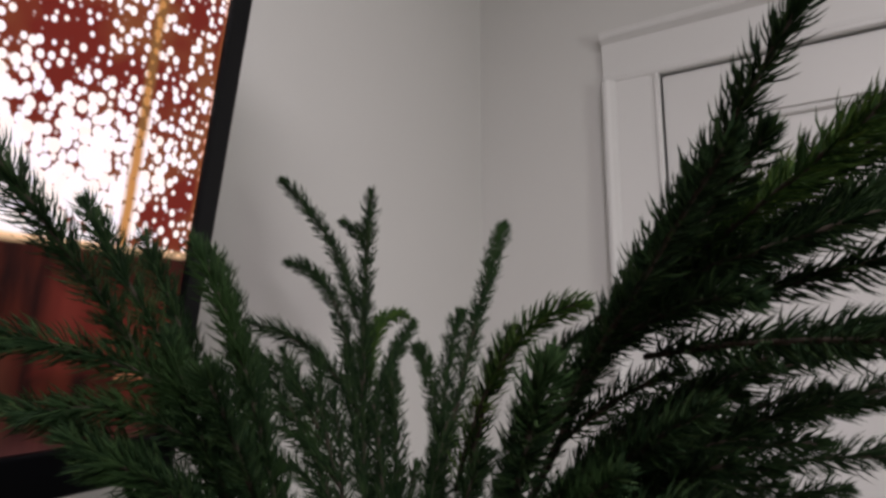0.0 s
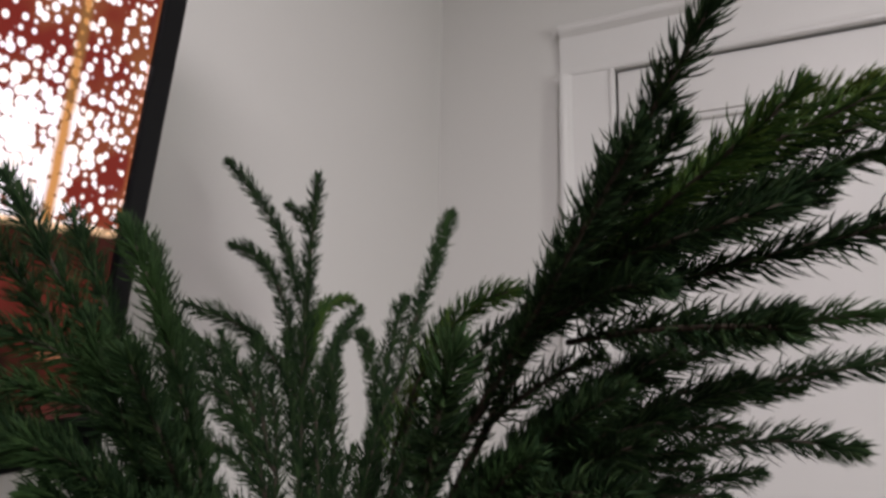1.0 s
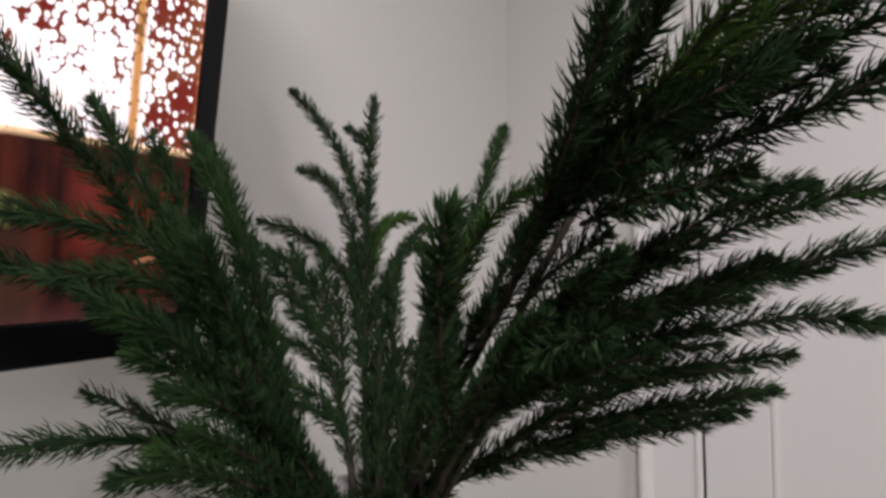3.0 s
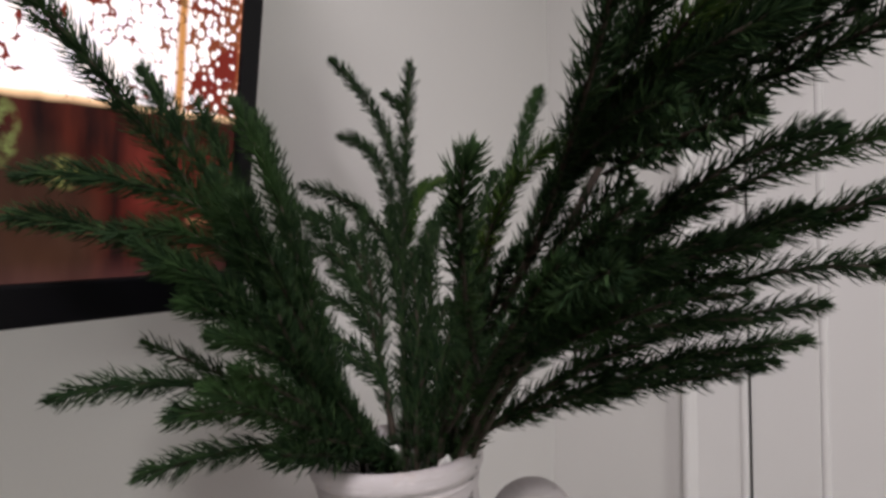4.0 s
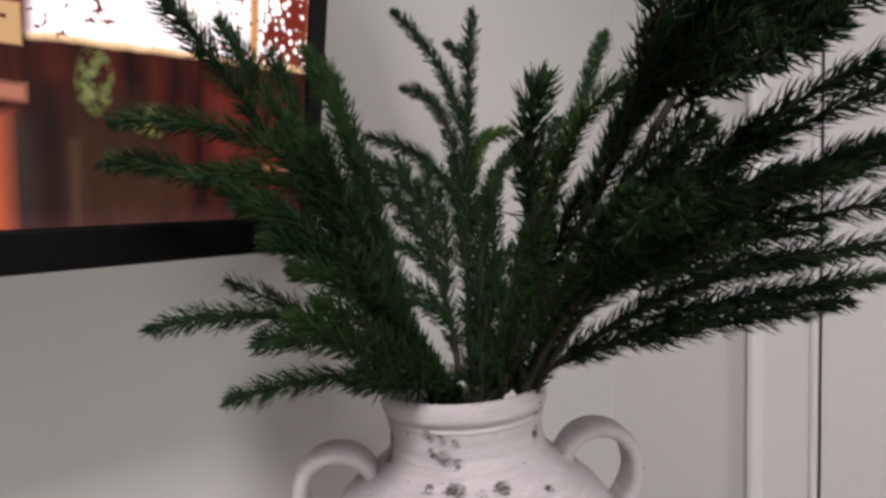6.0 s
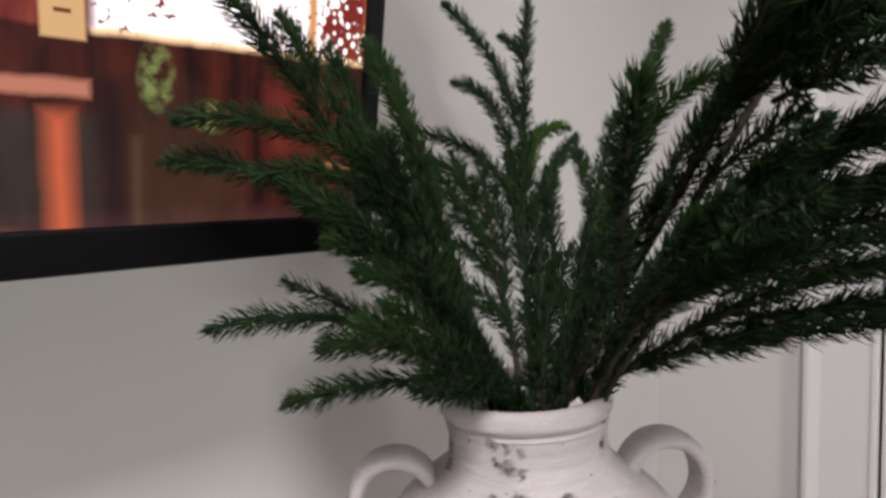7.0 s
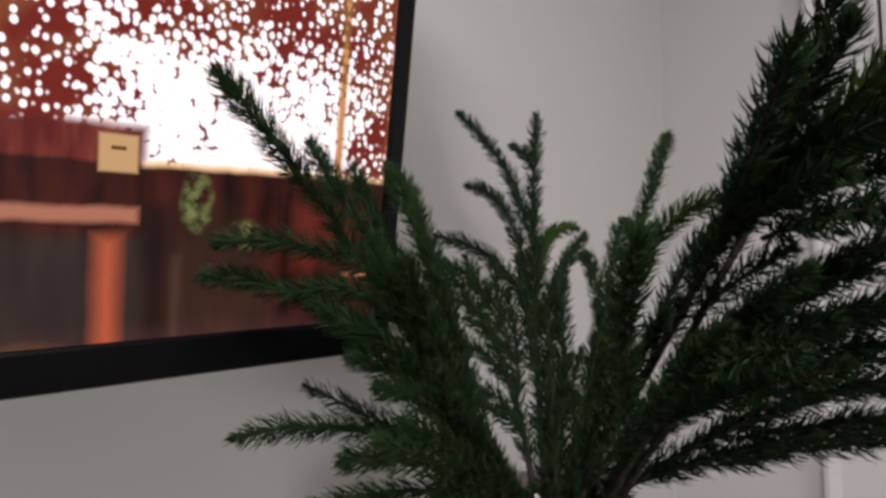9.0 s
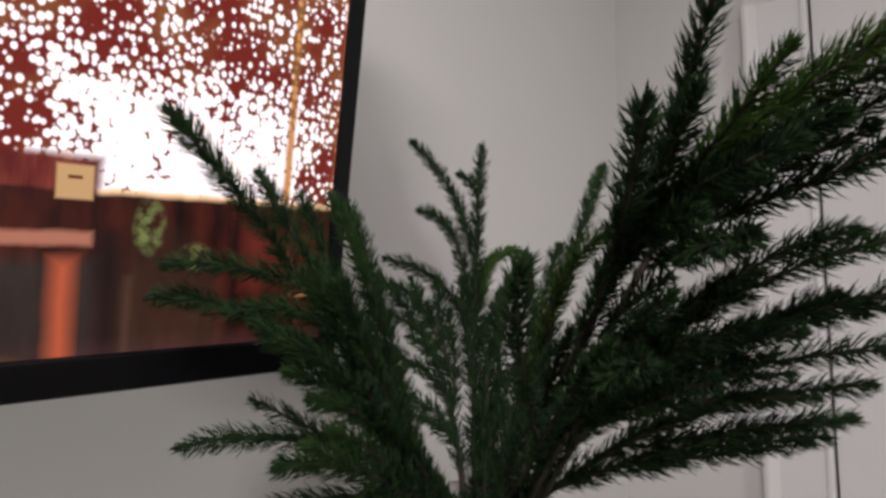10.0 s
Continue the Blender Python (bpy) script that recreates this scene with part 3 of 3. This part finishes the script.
MIDDLE = [
    ((-0.002, 0.011, 0.005), (-0.012, 0.083, 0.125), (-0.084, 0.117, 0.181)),
    ((-0.016, 0.073, 0.111), (-0.048, 0.102, 0.145), (-0.075, 0.100, 0.144)),
    ((-0.024, 0.083, 0.135), (-0.043, 0.101, 0.164), (-0.066, 0.119, 0.173)),
    ((-0.013, 0.050, 0.074), (-0.038, 0.082, 0.107), (-0.070, 0.090, 0.109)),
    ((-0.008, 0.036, 0.048), (-0.033, 0.070, 0.075), (-0.066, 0.088, 0.074)),
    ((-0.005, 0.029, 0.036), (-0.020, 0.048, 0.061), (-0.049, 0.067, 0.056)),
    ((-0.014, 0.062, 0.098), (-0.024, 0.103, 0.145), (-0.023, 0.112, 0.170)),
    ((-0.010, 0.044, 0.064), (-0.006, 0.072, 0.106), (-0.013, 0.098, 0.144)),
    ((-0.024, 0.078, 0.125), (-0.040, 0.102, 0.152), (-0.048, 0.120, 0.176)),
    ((-0.010, 0.056, 0.089), (-0.024, 0.073, 0.111), (-0.047, 0.087, 0.123)),
]
CORE = [
    ((0.014, 0.005, 0.006), (0.023, 0.058, 0.070), (0.018, 0.102, 0.139)),
    ((0.013, 0.006, 0.010), (0.016, 0.023, 0.041), (0.013, 0.049, 0.072)),
    ((0.025, -0.005, 0.011), (0.031, 0.012, 0.043), (0.031, 0.037, 0.073)),
    ((0.018, 0.023, 0.041), (0.031, 0.047, 0.072), (0.043, 0.068, 0.097)),
]
FAN = [
    ((0.021, 0.000, 0.008), (0.119, 0.153, 0.230), (0.152, 0.173, 0.297)),
    ((0.057, 0.050, 0.072), (0.077, 0.135, 0.162), (0.066, 0.160, 0.181)),
    ((0.048, 0.030, 0.054), (0.075, 0.115, 0.166), (0.098, 0.140, 0.209)),
    ((0.018, 0.030, 0.009), (0.034, 0.065, 0.091), (0.034, 0.120, 0.160)),
    ((0.014, 0.030, 0.004), (0.007, 0.040, 0.050), (0.037, 0.090, 0.091)),
    ((0.052, 0.000, 0.095), (0.062, -0.041, 0.196), (0.101, -0.070, 0.202)),
]
INNER = [
    ((0.056, 0.000, 0.079), (0.058, -0.025, 0.148), (0.076, -0.030, 0.187)),
    ((0.078, -0.010, 0.098), (0.083, -0.045, 0.175), (0.109, -0.060, 0.187)),
    ((0.021, 0.010, 0.014), (0.042, 0.025, 0.087), (0.066, 0.060, 0.137)),
    ((0.023, 0.000, 0.012), (0.040, -0.010, 0.066), (0.081, 0.020, 0.110)),
    ((0.027, 0.010, 0.019), (0.040, 0.030, 0.070), (0.050, 0.050, 0.106)),
]
FILL = [
    ((0.029, -0.020, 0.017), (0.052, -0.060, 0.101), (0.059, -0.100, 0.135)),
    ((0.031, -0.030, 0.023), (0.058, -0.085, 0.088), (0.068, -0.120, 0.122)),
    ((0.036, -0.050, 0.042), (0.055, -0.135, 0.111), (0.066, -0.160, 0.131)),
    ((0.029, 0.000, 0.012), (0.045, -0.025, 0.083), (0.058, -0.030, 0.119)),
    ((0.044, -0.080, 0.065), (0.009, -0.210, 0.151), (0.020, -0.200, 0.171)),
]
NEAR = [
    ((0.030, -0.020, 0.027), (0.106, -0.097, 0.190), (0.100, -0.225, 0.285)),
    ((0.087, -0.110, 0.190), (0.130, -0.168, 0.244), (0.180, -0.235, 0.269)),
    ((0.091, -0.130, 0.194), (0.116, -0.188, 0.230), (0.123, -0.235, 0.254)),
    ((0.090, -0.110, 0.183), (0.149, -0.160, 0.205), (0.164, -0.250, 0.216)),
    ((0.098, -0.133, 0.174), (0.103, -0.190, 0.181), (0.100, -0.245, 0.178)),
    ((0.077, -0.090, 0.146), (0.080, -0.173, 0.213), (0.068, -0.225, 0.235)),
    ((0.091, -0.120, 0.199), (0.102, -0.190, 0.210), (0.131, -0.220, 0.221)),
    ((0.065, -0.090, 0.088), (0.067, -0.165, 0.124), (0.065, -0.220, 0.129)),
]
ARCH = [
    ((0.060, -0.040, 0.061), (0.079, -0.105, 0.122), (0.094, -0.150, 0.137)),
    ((0.085, -0.100, 0.177), (0.112, -0.150, 0.204), (0.127, -0.200, 0.219)),
    ((0.086, -0.110, 0.183), (0.119, -0.175, 0.222), (0.151, -0.220, 0.233)),
    ((0.077, -0.090, 0.160), (0.092, -0.160, 0.200), (0.102, -0.190, 0.195)),
    ((0.087, -0.120, 0.189), (0.095, -0.195, 0.231), (0.096, -0.210, 0.246)),
]
HIGH = [
    ((0.122, -0.080, 0.197), (0.171, -0.149, 0.243), (0.201, -0.218, 0.254)),
    ((0.129, -0.099, 0.219), (0.173, -0.172, 0.260), (0.202, -0.226, 0.266)),
    ((0.123, -0.092, 0.192), (0.151, -0.145, 0.228), (0.167, -0.197, 0.238)),
    ((0.136, -0.131, 0.233), (0.157, -0.173, 0.263), (0.179, -0.218, 0.273)),
    ((0.130, -0.097, 0.204), (0.158, -0.131, 0.221), (0.186, -0.189, 0.236)),
]
LOW = [
    ((0.040, -0.020, 0.010), (0.068, -0.045, 0.073), (0.104, -0.130, 0.126)),
    ((0.073, -0.070, 0.099), (0.147, -0.141, 0.184), (0.184, -0.174, 0.188)),
    ((0.074, -0.080, 0.100), (0.175, -0.126, 0.187), (0.232, -0.177, 0.189)),
    ((0.075, -0.050, 0.086), (0.210, -0.104, 0.162), (0.281, -0.164, 0.169)),
    ((0.077, -0.040, 0.071), (0.203, -0.102, 0.139), (0.246, -0.149, 0.125)),
    ((0.073, -0.040, 0.060), (0.123, -0.065, 0.109), (0.182, -0.110, 0.112)),
]
UNDER = [
    ((0.090, -0.060, 0.087), (0.133, -0.115, 0.137), (0.168, -0.150, 0.138)),
    ((0.089, -0.056, 0.077), (0.115, -0.090, 0.096), (0.128, -0.140, 0.112)),
    ((0.078, -0.050, 0.072), (0.088, -0.130, 0.119), (0.105, -0.170, 0.135)),
    ((0.065, -0.060, 0.074), (0.076, -0.127, 0.125), (0.085, -0.165, 0.145)),
    ((0.072, -0.061, 0.082), (0.077, -0.095, 0.107), (0.094, -0.160, 0.120)),
    ((0.145, -0.019, 0.097), (0.180, -0.066, 0.142), (0.211, -0.114, 0.158)),
    ((0.161, -0.037, 0.119), (0.197, -0.081, 0.143), (0.235, -0.126, 0.152)),
    ((0.102, -0.049, 0.081), (0.150, -0.081, 0.136), (0.205, -0.134, 0.154)),
]
RIGHT = [
    ((0.048, -0.010, 0.007), (0.127, -0.068, 0.096), (0.242, -0.093, 0.104)),
    ((0.062, -0.020, 0.021), (0.155, -0.080, 0.077), (0.224, -0.100, 0.085)),
    ((0.062, -0.020, 0.024), (0.138, -0.052, 0.058), (0.222, -0.075, 0.069)),
    ((0.090, -0.030, 0.046), (0.156, -0.050, 0.093), (0.203, -0.070, 0.093)),
]
MASS = [
    ((0.066, -0.061, 0.070), (0.105, -0.100, 0.128), (0.146, -0.142, 0.141)),
    ((0.072, -0.053, 0.065), (0.121, -0.085, 0.115), (0.163, -0.128, 0.124)),
    ((0.105, -0.061, 0.076), (0.130, -0.079, 0.098), (0.194, -0.114, 0.099)),
    ((0.117, -0.047, 0.056), (0.137, -0.063, 0.068), (0.215, -0.094, 0.081)),
    ((0.113, -0.039, 0.038), (0.123, -0.051, 0.049), (0.210, -0.080, 0.066)),
    ((0.125, 0.003, 0.097), (0.148, -0.061, 0.156), (0.158, -0.131, 0.170)),
    ((0.125, 0.003, 0.097), (0.148, -0.061, 0.153), (0.137, -0.140, 0.158)),
    ((0.066, -0.080, 0.090), (0.076, -0.150, 0.138), (0.091, -0.180, 0.156)),
    ((0.082, -0.081, 0.132), (0.096, -0.108, 0.157), (0.103, -0.144, 0.167)),
]
LEFT = [
    ((-0.023, 0.000, 0.015), (-0.130, -0.047, 0.203), (-0.185, -0.105, 0.272)),
    ((-0.070, -0.030, 0.116), (-0.113, -0.040, 0.183), (-0.152, -0.030, 0.248)),
    ((-0.066, -0.010, 0.100), (-0.105, -0.001, 0.184), (-0.133, 0.012, 0.242)),
    ((-0.043, -0.020, 0.052), (-0.064, -0.039, 0.170), (-0.100, -0.022, 0.232)),
    ((-0.037, -0.010, 0.039), (-0.061, -0.003, 0.157), (-0.095, 0.015, 0.232)),
    ((-0.091, -0.050, 0.151), (-0.136, -0.075, 0.187), (-0.194, -0.080, 0.180)),
    ((-0.050, -0.030, 0.069), (-0.123, -0.077, 0.159), (-0.214, -0.055, 0.160)),
    ((-0.051, -0.020, 0.056), (-0.083, -0.070, 0.123), (-0.104, -0.060, 0.181)),
    ((-0.038, -0.010, 0.024), (-0.059, -0.013, 0.071), (-0.077, -0.003, 0.173)),
    ((-0.064, -0.030, 0.098), (-0.101, -0.070, 0.165), (-0.155, -0.070, 0.149)),
]
LEFT_LOW = [
    ((-0.012, -0.010, -0.000), (-0.049, -0.068, 0.091), (-0.131, -0.095, 0.142)),
    ((-0.049, -0.040, 0.060), (-0.096, -0.095, 0.135), (-0.124, -0.090, 0.132)),
    ((-0.043, -0.030, 0.043), (-0.086, -0.080, 0.107), (-0.110, -0.090, 0.112)),
    ((-0.036, -0.030, 0.036), (-0.064, -0.095, 0.095), (-0.093, -0.100, 0.096)),
    ((-0.043, -0.030, 0.054), (-0.079, -0.085, 0.158), (-0.085, -0.080, 0.165)),
    ((-0.036, -0.020, 0.037), (-0.060, -0.035, 0.127), (-0.084, -0.030, 0.145)),
    ((-0.029, -0.020, 0.026), (-0.054, -0.065, 0.061), (-0.065, -0.090, 0.106)),
]
SIDE = [
    ((-0.005, -0.020, 0.001), (-0.016, -0.053, 0.029), (-0.163, 0.005, 0.080)),
    ((-0.070, -0.040, 0.048), (-0.128, -0.065, 0.077), (-0.194, -0.050, 0.058)),
    ((-0.049, -0.050, 0.036), (-0.094, -0.104, 0.063), (-0.112, -0.102, 0.058)),
    ((-0.032, -0.030, 0.019), (-0.096, -0.054, 0.031), (-0.150, -0.042, 0.009)),
    ((-0.029, -0.040, 0.020), (-0.050, -0.085, 0.060), (-0.080, -0.110, 0.080)),
    ((-0.022, -0.030, 0.012), (-0.035, -0.080, 0.041), (-0.057, -0.090, 0.036)),
    ((-0.035, -0.050, 0.027), (-0.060, -0.115, 0.057), (-0.091, -0.120, 0.073)),
    ((-0.029, -0.040, 0.015), (-0.046, -0.090, 0.031), (-0.064, -0.100, 0.035)),
    ((-0.018, -0.030, 0.012), (-0.044, -0.055, 0.072), (-0.073, -0.060, 0.091)),
]
spray(BACK, "dark green artificial spruce spray with forked upright twigs", 11, lit_twigs=(4, 5), length=0.0142, per_metre=3300, width=0.00062)
spray(MIDDLE, "dark green artificial spruce spray with short side twigs", 12, bare=0.06, length=0.0145, per_metre=2900, width=0.00062)
spray(CORE, "short dark green artificial spruce spray deep in the bunch", 24, bare=0.06, length=0.0130, per_metre=2500, width=0.00060)
spray(FAN, "slim green artificial spruce spray leaning into the room corner", 13, lit_twigs=(5,), length=0.0145, per_metre=3200, width=0.00060)
spray(INNER, "small green artificial spruce spray in the middle of the bunch", 14, bare=0.06, length=0.0135, per_metre=2700, width=0.00058)
spray(FILL, "dark green artificial spruce spray close above the vase mouth", 15, bare=0.06, length=0.0128, per_metre=3000, width=0.00056)
spray(NEAR, "dense dark green artificial spruce spray arching up out of the vase", 16, lit_twigs=(1, 2), length=0.0146, per_metre=3600, bare=0.30, width=0.00056, thick=0.0036)
spray(ARCH, "dark green artificial spruce spray curving out beside a taller one", 17, per_metre=3700, length=0.0142, width=0.00056)
spray(HIGH, "green artificial spruce spray high in the bunch with long slanting twigs", 26, lit_twigs=(3,), bare=0.05, length=0.0146, per_metre=3200, width=0.00055)
spray(LOW, "long-twigged green artificial spruce spray spreading out over the vase", 18, length=0.0146, per_metre=3100, width=0.00054)
spray(UNDER, "spreading green artificial spruce spray low over the vase", 19, length=0.0142, per_metre=3000, width=0.00054)
spray(MASS, "full dark green artificial spruce spray spreading among longer ones", 25, bare=0.10, length=0.0140, per_metre=2900, width=0.00054)
spray(RIGHT, "low flat green artificial spruce spray reaching out over a vase handle", 20, bare=0.08, length=0.0146, per_metre=3000, width=0.00054)
spray(LEFT, "bushy dark green artificial spruce spray leaning across the television", 21, length=0.0150, per_metre=3900, width=0.00054, skirt=True)
spray(LEFT_LOW, "thick dark green artificial spruce spray below the television corner", 22, length=0.0150, per_metre=4000, width=0.00054, skirt=True)
spray(SIDE, "short low green artificial spruce spray hanging past the vase rim", 23, length=0.0150, per_metre=3600, width=0.00054, skirt=True)
